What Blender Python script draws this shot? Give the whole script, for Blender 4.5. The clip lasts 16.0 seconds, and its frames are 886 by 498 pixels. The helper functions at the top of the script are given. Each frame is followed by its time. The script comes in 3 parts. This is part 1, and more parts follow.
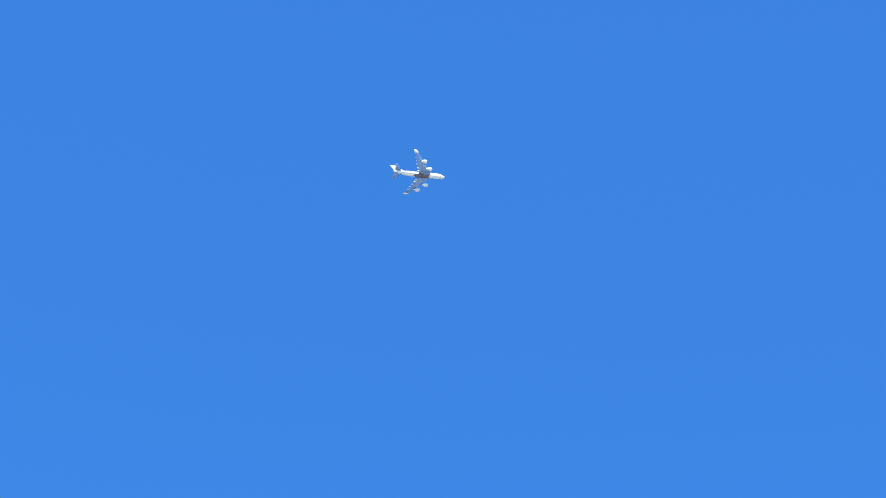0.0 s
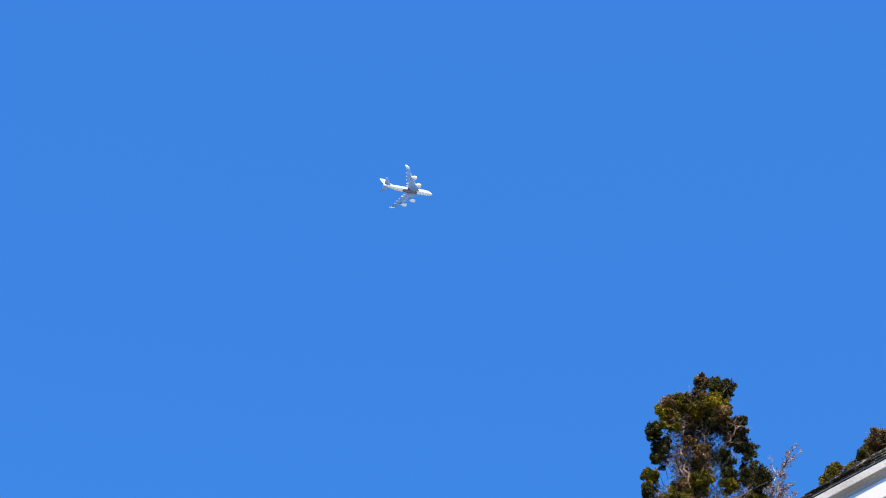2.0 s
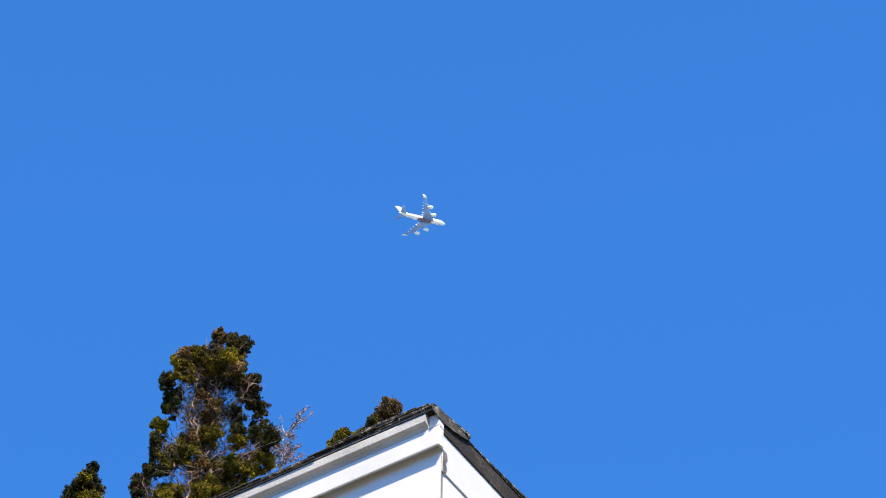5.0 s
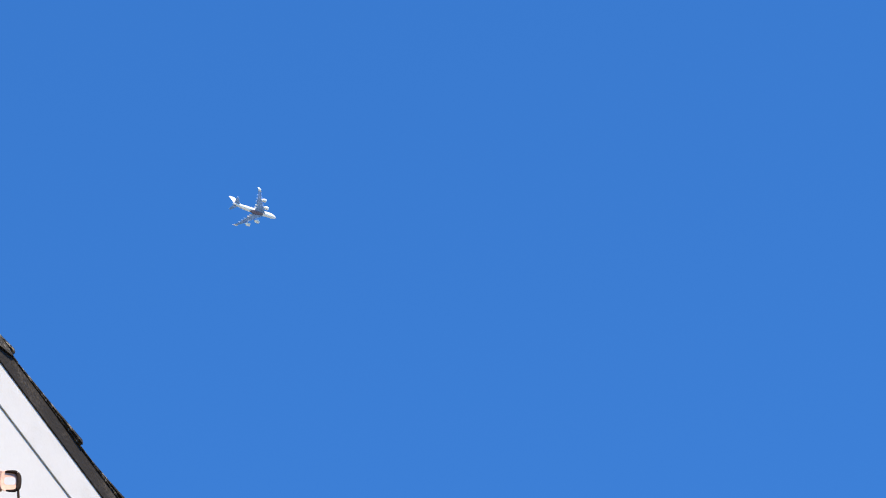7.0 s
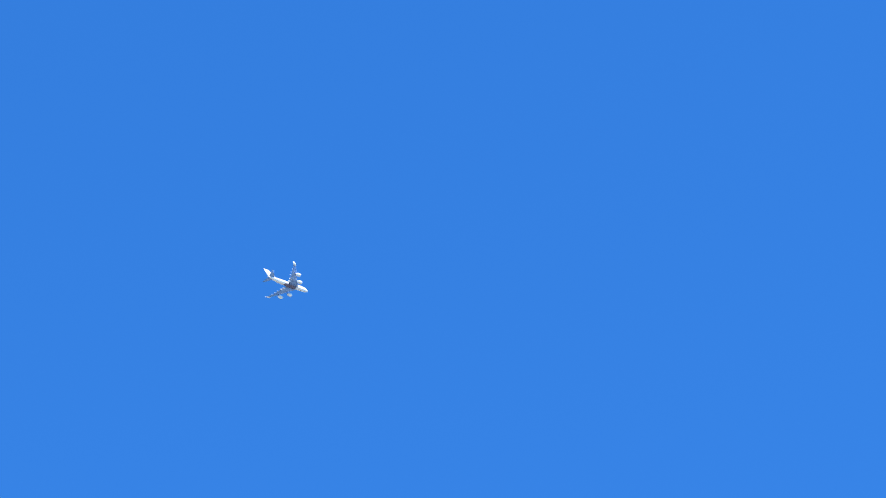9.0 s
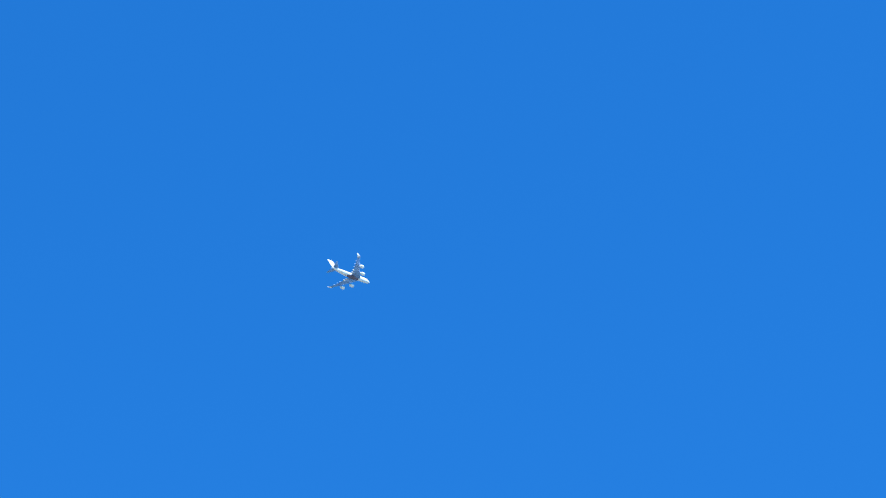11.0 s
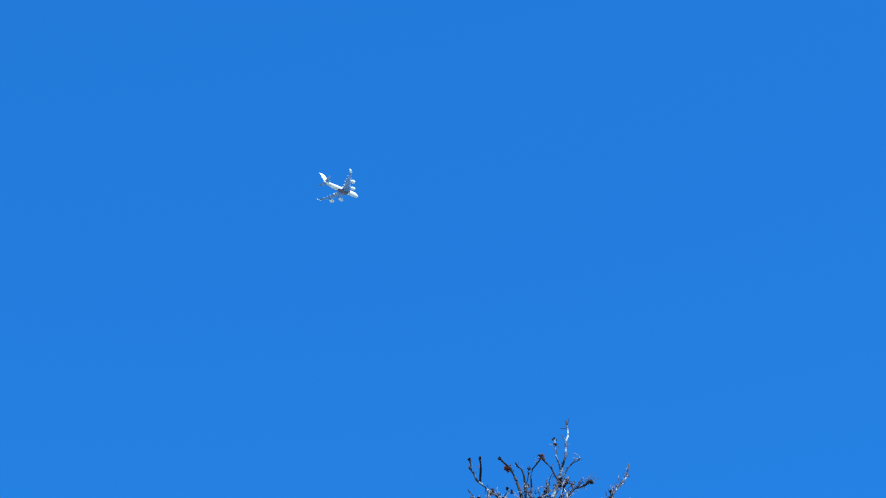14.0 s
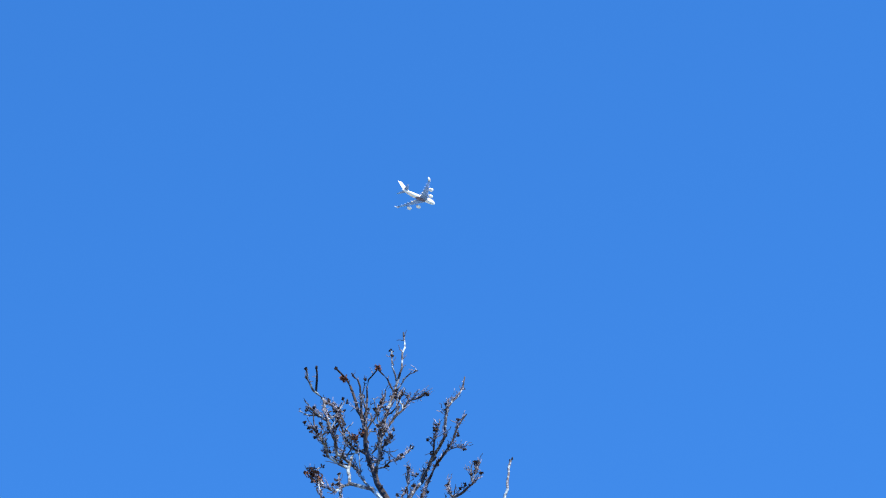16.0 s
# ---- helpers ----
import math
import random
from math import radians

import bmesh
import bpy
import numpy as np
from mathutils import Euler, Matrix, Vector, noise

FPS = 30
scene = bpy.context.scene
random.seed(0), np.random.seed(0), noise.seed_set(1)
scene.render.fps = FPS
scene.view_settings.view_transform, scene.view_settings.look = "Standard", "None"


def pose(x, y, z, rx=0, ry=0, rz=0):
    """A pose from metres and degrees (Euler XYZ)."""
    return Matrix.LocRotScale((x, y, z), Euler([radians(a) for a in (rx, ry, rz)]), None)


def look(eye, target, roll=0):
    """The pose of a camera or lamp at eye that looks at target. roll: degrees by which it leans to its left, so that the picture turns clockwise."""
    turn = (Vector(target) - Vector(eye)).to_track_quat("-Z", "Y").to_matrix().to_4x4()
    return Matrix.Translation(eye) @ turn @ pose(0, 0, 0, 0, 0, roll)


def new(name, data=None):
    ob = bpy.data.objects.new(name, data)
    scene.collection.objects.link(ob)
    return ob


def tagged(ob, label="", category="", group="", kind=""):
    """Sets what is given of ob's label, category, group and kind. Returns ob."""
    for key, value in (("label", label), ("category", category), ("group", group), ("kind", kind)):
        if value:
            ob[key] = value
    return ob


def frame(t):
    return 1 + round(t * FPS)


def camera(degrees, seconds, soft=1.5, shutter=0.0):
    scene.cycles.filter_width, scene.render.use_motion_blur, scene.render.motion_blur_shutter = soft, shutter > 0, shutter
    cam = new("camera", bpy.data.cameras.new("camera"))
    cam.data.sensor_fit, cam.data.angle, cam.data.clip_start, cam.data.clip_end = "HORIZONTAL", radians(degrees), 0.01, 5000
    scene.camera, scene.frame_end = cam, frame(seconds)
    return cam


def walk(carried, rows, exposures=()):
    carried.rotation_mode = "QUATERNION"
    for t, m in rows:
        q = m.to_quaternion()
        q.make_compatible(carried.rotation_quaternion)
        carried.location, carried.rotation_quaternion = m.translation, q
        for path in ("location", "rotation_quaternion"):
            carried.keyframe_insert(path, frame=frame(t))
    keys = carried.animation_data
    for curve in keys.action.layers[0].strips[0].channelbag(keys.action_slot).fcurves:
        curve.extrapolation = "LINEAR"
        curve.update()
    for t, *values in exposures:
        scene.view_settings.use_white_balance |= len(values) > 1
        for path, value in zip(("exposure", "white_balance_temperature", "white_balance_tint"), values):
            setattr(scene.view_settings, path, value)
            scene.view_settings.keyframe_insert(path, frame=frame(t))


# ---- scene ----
# ---- camera: carried by hand, a long lens that follows the aircraft ----
LENS = 13.55
EYE = 1.6
# seconds, sideways sway, pan to the right of north, tilt, lean
PATH = [
    (0, -0.027, -16.999, 46.109, 2.17),
    (0.5, -0.036, -15.297, 45.947, 2.25),
    (1, -0.056, -13.517, 45.920, 2.20),
    (1.5, -0.076, -11.848, 46.017, 2.33),
    (2, 0.014, -10.290, 46.119, 3.06),
    (2.5, -0.005, -8.691, 46.163, 2.86),
    (3, -0.040, -6.931, 46.116, 2.71),
    (5.3, 0.033, 1.307, 45.529, 0.40),
    (5.5, 0.037, 2.171, 45.438, 0.06),
    (6, 0.072, 4.861, 45.151, -0.33),
    (6.5, -0.018, 7.790, 44.852, -1.43),
    (7, -0.092, 10.609, 44.650, -0.32),
    (7.5, -0.035, 12.990, 44.450, -0.90),
    (8, -0.017, 14.625, 44.417, -0.74),
    (8.5, -0.009, 15.445, 44.546, -0.50),
    (9, -0.002, 15.989, 44.701, -0.26),
    (9.2, -0.001, 16.228, 44.711, -0.20),
    (11.3, -0.001, 20.966, 43.085, 0.01),
    (11.5, -0.001, 21.605, 42.841, 0.05),
    (12, -0.005, 23.065, 42.274, 0.14),
    (12.5, -0.019, 24.375, 41.683, 0.27),
    (13, -0.078, 25.602, 41.142, 0.51),
    (13.5, 0.007, 26.656, 40.687, 0.18),
    (14, 0.049, 27.536, 40.348, -0.09),
    (14.5, 0.028, 28.305, 40.036, -0.08),
    (15, 0.021, 29.069, 39.760, -0.06),
    (15.5, -0.003, 29.927, 39.365, -0.26),
    (16, 0.001, 30.833, 38.925, -0.72),
]


def aim(sway, pan, tilt, lean):
    return pose(sway, 0, EYE, 90 + tilt, 0, -pan) @ pose(0, 0, 0, 0, 0, lean)


cam = camera(LENS, 16.0, 1.1)
walk(cam, [(t, aim(s, p, e, l)) for t, s, p, e, l in PATH],
     exposures=[(0, 0.99, 6500, 10), (3, 0.99, 6500, 10), (5.5, 0.92, 6500, 10), (6.2, 0.82, 6750, 10), (6.8, 0.75, 6750, 10), (7.5, 0.79, 6250, 10), (9, 0.85, 6050, 10), (11.3, 0.66, 5550, -1), (15.5, 0.63, 5600, -1), (16, 0.86, 6450, 10)])

# ---- sky and sun ----
SUN_EL, SUN_AZ = 52.0, 167.0   # degrees above the horizon, clockwise from north
world = bpy.data.worlds.new("sky")
scene.world = world
world.use_nodes = True
wn = world.node_tree.nodes
sky = wn.new("ShaderNodeTexSky")
sky.sky_type, sky.sun_disc = "NISHITA", False
sky.sun_elevation, sky.sun_rotation = radians(SUN_EL), radians(SUN_AZ)
sky.air_density, sky.dust_density, sky.ozone_density, sky.altitude = 1.0, 0.3, 4.0, 200
tint = wn.new("ShaderNodeMix")
tint.data_type, tint.blend_type = "RGBA", "MULTIPLY"
tint.inputs[0].default_value, tint.inputs[7].default_value = 1.0, (0.37, 1.0, 1.62, 1)
world.node_tree.links.new(sky.outputs[0], tint.inputs[6])
world.node_tree.links.new(tint.outputs[2], wn["Background"].inputs[0])
wn["Background"].inputs[1].default_value = 0.10
sun_data = bpy.data.lights.new("sun", "SUN")
sun_data.energy, sun_data.angle, sun_data.color = 4.5, radians(0.53), (1.0, 0.845, 0.585)
sun = new("sun", sun_data)
to_sun = Vector((math.sin(radians(SUN_AZ)) * math.cos(radians(SUN_EL)), math.cos(radians(SUN_AZ)) * math.cos(radians(SUN_EL)), math.sin(radians(SUN_EL))))
sun.matrix_world = look(to_sun * 60, (0, 0, 0))


# ---- materials ----
def material(name, dark, light, rough=0.6, metal=0.0, scale=8.0, fine=60.0, bump=0.2, island=0.0, stretch=(1, 1, 1), depth=0.005, extra=None, bright=0.68):
    """Two-scale noise between two colours, with relief; island: how far single pieces differ."""
    m = bpy.data.materials.new(name)
    m.use_nodes = True
    n, l = m.node_tree.nodes, m.node_tree.links
    b = n["Principled BSDF"]
    co, mp = n.new("ShaderNodeTexCoord"), n.new("ShaderNodeMapping")
    mp.inputs["Scale"].default_value = stretch
    l.new(co.outputs["Object"], mp.inputs[0])
    big, small = n.new("ShaderNodeTexNoise"), n.new("ShaderNodeTexNoise")
    for tex, s in ((big, scale), (small, fine)):
        l.new(mp.outputs[0], tex.inputs["Vector"])
        tex.inputs["Scale"].default_value, tex.inputs["Detail"].default_value = s, 4
    mix = n.new("ShaderNodeMath")
    mix.operation = "MULTIPLY_ADD"
    mix.inputs[1].default_value = 0.6
    half = n.new("ShaderNodeMath")
    half.operation = "MULTIPLY"
    half.inputs[1].default_value = 0.4
    l.new(small.outputs[0], half.inputs[0])
    l.new(big.outputs[0], mix.inputs[0])
    l.new(half.outputs[0], mix.inputs[2])
    value = mix.outputs[0]
    if island:
        geo, off = n.new("ShaderNodeNewGeometry"), n.new("ShaderNodeMath")
        off.operation = "MULTIPLY_ADD"
        off.inputs[1].default_value = island
        l.new(geo.outputs["Random Per Island"], off.inputs[0])
        shift = n.new("ShaderNodeMath")
        shift.operation = "SUBTRACT"
        shift.inputs[1].default_value = island / 2
        l.new(value, shift.inputs[0])
        l.new(shift.outputs[0], off.inputs[2])
        value = off.outputs[0]
    ramp = n.new("ShaderNodeValToRGB")
    e = ramp.color_ramp.elements
    e[0].position, e[0].color = 0.32, (*dark, 1)
    e[1].position, e[1].color = bright, (*light, 1)
    if extra:
        x = e.new(extra[0])
        x.color = (*extra[1], 1)
    l.new(value, ramp.inputs[0])
    l.new(ramp.outputs[0], b.inputs["Base Color"])
    b.inputs["Roughness"].default_value, b.inputs["Metallic"].default_value = rough, metal
    if bump:
        bp = n.new("ShaderNodeBump")
        bp.inputs["Strength"].default_value, bp.inputs["Distance"].default_value = bump, depth
        l.new(small.outputs[0], bp.inputs["Height"])
        l.new(bp.outputs[0], b.inputs["Normal"])
    return m


M_PAINT = material("white_paint", (0.72, 0.715, 0.70), (0.78, 0.775, 0.76), 0.5, scale=2, fine=90, bump=0.02)
M_TRIM = material("trim_paint", (0.67, 0.665, 0.645), (0.77, 0.765, 0.75), 0.5, scale=9, fine=160, bump=0.04, extra=(0.45, (0.72, 0.715, 0.70)))
# mottled wear, and the eave's shade painted in as a darker grey
M_CROWN = material("weathered_shaded_paint", (0.36, 0.35, 0.33), (0.62, 0.605, 0.58), 0.7, scale=9, fine=160, bump=0.3)
# the ramp's pale flecks are painted glints of sunlit granules
M_SHINGLE = material("asphalt_shingle", (0.010, 0.009, 0.008), (0.40, 0.37, 0.33), 0.95, scale=40, fine=240, bump=0.9, extra=(0.53, (0.035, 0.031, 0.027)), bright=0.63)
M_CAP = material("grey_shingle", (0.012, 0.010, 0.009), (0.34, 0.32, 0.29), 0.95, scale=30, fine=160, bump=0.8, extra=(0.50, (0.07, 0.064, 0.056)), bright=0.66)
M_DRIP = material("drip_edge", (0.10, 0.09, 0.08), (0.32, 0.30, 0.27), 0.6, scale=14, fine=140, bump=0.3)
M_SOFFIT = material("mottled_brown_soffit", (0.006, 0.004, 0.003), (0.09, 0.074, 0.058), 0.9, scale=7, fine=110, bump=0.5, extra=(0.55, (0.016, 0.012, 0.009)), bright=0.72)
M_NOTCH_SHADE = material("notch_shade_grey", (0.07, 0.065, 0.07), (0.20, 0.185, 0.19), 0.85, scale=30, fine=150, bump=0.3)
M_COPPER = material("pink_metal", (0.50, 0.265, 0.215), (0.70, 0.46, 0.40), 0.6, scale=14, fine=120, bump=0.3)
# dark iron, and the painted shade on the pink band's bend
M_IRON_SHADE = material("dark_iron_and_shade", (0.014, 0.009, 0.007), (0.05, 0.03, 0.024), 0.7, scale=20, fine=140, bump=0.4)
M_NEAR_GROUND = material("near_ground_dark", (0.06, 0.052, 0.026), (0.15, 0.125, 0.070), 0.95, scale=0.6, fine=14, bump=0.5)
M_IRON_SHADE.node_tree.nodes["Principled BSDF"].inputs["Specular IOR Level"].default_value = 0.1
M_GROUND = material("far_ground_pale", (0.22, 0.23, 0.20), (0.36, 0.36, 0.32), 0.95, scale=0.4, fine=9, bump=0.5)
M_NEEDLE = material("olive_needles", (0.014, 0.014, 0.002), (0.38, 0.275, 0.010), 0.7, scale=3.2, fine=13, bump=0, island=0.22, extra=(0.52, (0.125, 0.096, 0.005)))
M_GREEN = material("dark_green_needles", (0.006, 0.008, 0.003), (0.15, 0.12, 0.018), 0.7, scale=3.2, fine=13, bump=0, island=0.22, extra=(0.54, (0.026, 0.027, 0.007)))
M_DRYLEAF = material("brown_needles", (0.024, 0.014, 0.006), (0.42, 0.245, 0.09), 0.8, scale=3.2, fine=13, bump=0, island=0.25, extra=(0.53, (0.11, 0.066, 0.025)))
M_TAN = material("tan_bark", (0.10, 0.055, 0.032), (0.60, 0.40, 0.27), 0.85, scale=5, fine=40, bump=0.3, extra=(0.52, (0.34, 0.21, 0.14)))
M_INNER = material("brown_branch", (0.025, 0.017, 0.015), (0.24, 0.17, 0.155), 0.85, scale=5, fine=40, bump=0.2, island=0.5)
M_DARKBARK = material("dark_bark", (0.007, 0.005, 0.007), (0.10, 0.088, 0.105), 0.85, scale=10, fine=50, bump=0.4, extra=(0.52, (0.032, 0.024, 0.027)))
M_BARK = material("bark", (0.022, 0.016, 0.014), (0.24, 0.175, 0.155), 0.9, scale=6, fine=50, bump=0.5, stretch=(1, 1, 0.3))
# blue-white ends of these two bark ramps are painted highlights
M_PALEBARK = material("pale_highlit_bark", (0.016, 0.013, 0.015), (0.60, 0.78, 0.92), 0.8, scale=11, fine=60, bump=0.4, extra=(0.48, (0.13, 0.125, 0.145)), bright=0.60)
M_GREYBARK = material("grey_highlit_bark", (0.014, 0.011, 0.013), (0.50, 0.64, 0.78), 0.8, scale=11, fine=60, bump=0.4, extra=(0.51, (0.07, 0.064, 0.075)), bright=0.62)
M_GREYTWIG = material("grey_twig", (0.035, 0.032, 0.042), (0.38, 0.38, 0.48), 0.85, scale=5, fine=40, bump=0.2, island=0.4)
M_TWIG = material("mauve_twig", (0.12, 0.085, 0.09), (0.40, 0.33, 0.36), 0.85, scale=6, fine=40, bump=0.2, island=0.4)
M_BUD = material("buds", (0.10, 0.06, 0.06), (0.36, 0.25, 0.27), 0.85, scale=8, fine=40, bump=0, island=0.5)
M_POD = material("seed_pods", (0.008, 0.005, 0.006), (0.042, 0.020, 0.018), 0.8, scale=12, fine=60, bump=0.3, island=0.4)
M_NEST = material("red_leaf_tuft", (0.045, 0.014, 0.010), (0.28, 0.11, 0.06), 0.8, scale=12, fine=60, bump=0.2, island=0.5)
M_WHITE = material("aircraft_white", (0.90, 0.90, 0.90), (0.94, 0.94, 0.94), 0.3, scale=0.05, fine=0.6, bump=0)
# grey with the blue of distance haze painted into the base colour
M_HAZE_GREY = material("aircraft_hazed_grey", (0.20, 0.36, 0.70), (0.26, 0.43, 0.80), 0.4, scale=0.1, fine=0.8, bump=0)
M_DARK = material("belly_shade_and_fan", (0.12, 0.10, 0.16), (0.20, 0.175, 0.25), 0.5, scale=0.1, fine=0.8, bump=0)
M_GLASS = material("cockpit_glass", (0.01, 0.012, 0.015), (0.02, 0.022, 0.03), 0.1, scale=0.5, fine=3, bump=0)
for leafy in (M_NEEDLE, M_GREEN, M_DRYLEAF):
    leafy.node_tree.nodes["Principled BSDF"].inputs["Specular IOR Level"].default_value = 0.12


# ---- small builders ----
def part(name, bm, mat, parent, label="", smooth=False):
    me = bpy.data.meshes.new(name)
    bm.normal_update()
    bm.to_mesh(me)
    bm.free()
    me.materials.append(mat)
    if smooth:
        me.polygons.foreach_set("use_smooth", [True] * len(me.polygons))
    ob = new(name, me)
    ob.parent = parent
    if label:
        tagged(ob, label)
    return ob


def loft(bm, rings, closed=True, caps=True):
    """Skin a row of rings with equal counts of points."""
    vs = [[bm.verts.new(p) for p in r] for r in rings]
    n = len(rings[0])
    for a, b in zip(vs, vs[1:]):
        for i in range(n if closed else n - 1):
            j = (i + 1) % n
            bm.faces.new((a[i], a[j], b[j], b[i]))
    if caps:
        bm.faces.new(vs[0][::-1])
        bm.faces.new(vs[-1])
    return vs


def fix(bm):
    bmesh.ops.recalc_face_normals(bm, faces=bm.faces[:])
    return bm


# ---- ground ----
bm = bmesh.new()
N, SIZE = 40, 6000.0
grid = [[bm.verts.new((SIZE * math.copysign(abs(2 * i / N - 1) ** 3, 2 * i / N - 1), SIZE * math.copysign(abs(2 * j / N - 1) ** 3, 2 * j / N - 1), 0)) for i in range(N + 1)] for j in range(N + 1)]
for j in range(N):
    for i in range(N):
        bm.faces.new((grid[j][i], grid[j][i + 1], grid[j + 1][i + 1], grid[j + 1][i]))
land = tagged(part("ground", bm, M_GROUND, None), "unseen ground to the horizon, dark near and pale far for bounced light", "ground", kind="structure")
# unseen ground: dark near the house, pale beyond to bounce light upwards
land.data.materials.append(M_NEAR_GROUND)
for f in land.data.polygons:
    f.material_index = int(f.center.length < 120)


# ---- house: the corner of a white house under a shingled hip roof ----
TURN = 33.5
A_L = Vector((-math.cos(radians(TURN)), math.sin(radians(TURN)), 0))    # along the left wall
A_R = Vector((math.sin(radians(TURN)), math.cos(radians(TURN)), 0))     # along the right wall
N_L, N_R = -A_R, -A_L                                                    # the walls' outward normals
Z_F = 11.085                                                             # foot of the frieze board
CORNER = Vector((0.062, 10.304, 0)) - 0.025 * N_L - 0.015 * N_R
LEN_L, LEN_R = 12.0, 11.0
SIZE_H = 10 / 14      # the drawn units to metres
BASE = EYE - EYE / SIZE_H - 0.03
Z_EAVE = 11.246


def at(l, r, z):
    """l along the left wall, r along the right wall, from the corner."""
    p = CORNER + A_L * l + A_R * r + Vector((0, 0, z - EYE))
    return Vector((0, 0, EYE)) + p * SIZE_H


def block(bm, l0, l1, r0, r1, z0, z1):
    v = [bm.verts.new(at(l, r, z)) for z in (z0, z1) for l, r in ((l0, r0), (l1, r0), (l1, r1), (l0, r1))]
    for f in ((0, 1, 2, 3), (4, 5, 6, 7), (0, 1, 5, 4), (1, 2, 6, 5), (2, 3, 7, 6), (3, 0, 4, 7)):
        bm.faces.new([v[i] for i in f])
    return bm


def made_block(name, mat, parent, *box, label="", bevel=0.002):
    bm = fix(block(bmesh.new(), *box))
    if bevel:
        bmesh.ops.bevel(bm, geom=bm.edges[:], offset=bevel, segments=2, affect="EDGES", profile=0.5)
    return part(name, bm, mat, parent, label)


def house():
    h = tagged(new("house"), "white painted house corner under a dark shingled roof", "house")
    W = 0.2
    made_block("wall", M_PAINT, h, 0, LEN_L, 0, W, BASE, Z_EAVE, bevel=0)
    made_block("wall", M_PAINT, h, 0.0, W, W, LEN_R, BASE, Z_EAVE, bevel=0)
    made_block("wall", M_PAINT, h, W, LEN_L, LEN_R - W, LEN_R, BASE, Z_EAVE, bevel=0)
    made_block("wall", M_PAINT, h, LEN_L - W, LEN_L, W, LEN_R - W, BASE, Z_EAVE, bevel=0)
    # left side: frieze, crown with a slanted foot, corner block
    made_block("frieze_board", M_TRIM, h, -0.013, LEN_L, -0.036, -0.027, Z_F + 0.003, Z_F + 0.098)
    made_block("furring_strip", M_TRIM, h, -0.012, LEN_L, -0.0265, -0.001, Z_F + 0.052, Z_F + 0.0975)
    made_block("frieze_return", M_TRIM, h, -0.013, -0.003, -0.0265, -0.001, Z_F + 0.003, Z_F + 0.0515)
    bm = bmesh.new()
    prof = [(-0.001, 0), (-0.036, 0.0), (-0.038, 0.004), (-0.043, 0.013), (-0.051, 0.019), (-0.058, 0.021), (-0.060, 0.024), (-0.060, 0.061), (-0.001, 0.061)]
    loft(bm, [[at(l, r, Z_F + 0.099 + z) for r, z in prof] for l in (0.034, 2, 4, 6, LEN_L)])
    part("crown_moulding", fix(bm), M_CROWN, h, "weathered crown moulding with eave shade in its grey")
    made_block("corner_block", M_TRIM, h, -0.0128, 0.033, -0.0365, -0.001, Z_F + 0.099, Z_EAVE - 0.001)
    # thin grey strip added for the shade line down the corner
    made_block("corner_shade", M_DRIP, h, -0.003, 0.001, 0.001, 0.010, BASE, Z_F - 0.002, label="thin grey strip for the shade down the corner", bevel=0)
    # right side: one wide flat board
    made_block("frieze_board", M_TRIM, h, -0.006, -0.001, 0.0, LEN_R, Z_EAVE - 0.265, Z_EAVE - 0.001, bevel=0.002)
    # eaves: soffit board, drip edge, shingle courses
    oL, oR = 0.069, 0.004
    roof = part("roof", fix(hip(oL - 0.012, oR - 0.008)), M_SHINGLE, h, "dark asphalt shingled hip roof")
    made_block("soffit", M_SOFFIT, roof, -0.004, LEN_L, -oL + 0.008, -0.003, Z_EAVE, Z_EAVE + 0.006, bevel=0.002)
    made_block("fascia", M_SOFFIT, roof, -0.0105, -0.0065, -0.030, LEN_R, Z_EAVE - 0.078, Z_EAVE + 0.012, label="mottled dark brown fascia board", bevel=0.003)
    made_block("drip_edge", M_DRIP, roof, 0.004, LEN_L, -oL + 0.006, -oL + 0.011, Z_EAVE + 0.004, Z_EAVE + 0.010, bevel=0)
    rng = random.Random(3)
    # single shingle tabs along both eaves, two layers
    for layer in (0, 1):
        l = -oR - 0.004
        while l < 3.2:
            w = rng.uniform(0.22, 0.34)
            z = Z_EAVE + 0.010 + 0.007 * layer + rng.uniform(-0.001, 0.002)
            made_block("shingle", M_SHINGLE, roof, l, l + w - 0.003, -oL - rng.uniform(-0.004, 0.004) + 0.012 * layer, 0.15, z, z + rng.uniform(0.005, 0.008), bevel=0.0015)
            l += w
        r = -oL - 0.002
        while r < 2.6:
            w = rng.uniform(0.22, 0.34)
            z = Z_EAVE + 0.011 + 0.007 * layer + rng.uniform(-0.001, 0.002)
            made_block("shingle", M_SHINGLE, roof, -oR - 0.008 - rng.uniform(-0.003, 0.005) + 0.008 * layer, 0.15, r, r + w - 0.003, z, z + rng.uniform(0.005, 0.008), bevel=0.0015)
            r += w
    # cap shingle bent down over the corner of the right eave
    bm = bmesh.new()
    rings = []
    for r, out, drop in ((-oL - 0.004, 0.006, 0.010), (-oL + 0.02, 0.012, 0.030), (0.0, 0.014, 0.034), (0.06, 0.015, 0.024), (0.12, 0.0155, 0.008), (0.165, 0.016, -0.008)):
        rings.append([at(-oR - out, r, Z_EAVE - drop), at(-oR - out + 0.004, r, Z_EAVE - drop), at(-oR - out + 0.005, r, Z_EAVE + 0.022), at(-oR - out, r, Z_EAVE + 0.020)])
    loft(bm, rings)
    part("cap_shingle", fix(bm), M_CAP, roof, "mottled grey cap shingle bent over the corner")
    # stepped ends of the raised cap courses on the right eave
    for r0, r1 in ((-oL + 0.012, 0.17), (0.24, 0.735), (0.80, 1.15), (1.20, 1.5)):
        bm = bmesh.new()
        rings = []
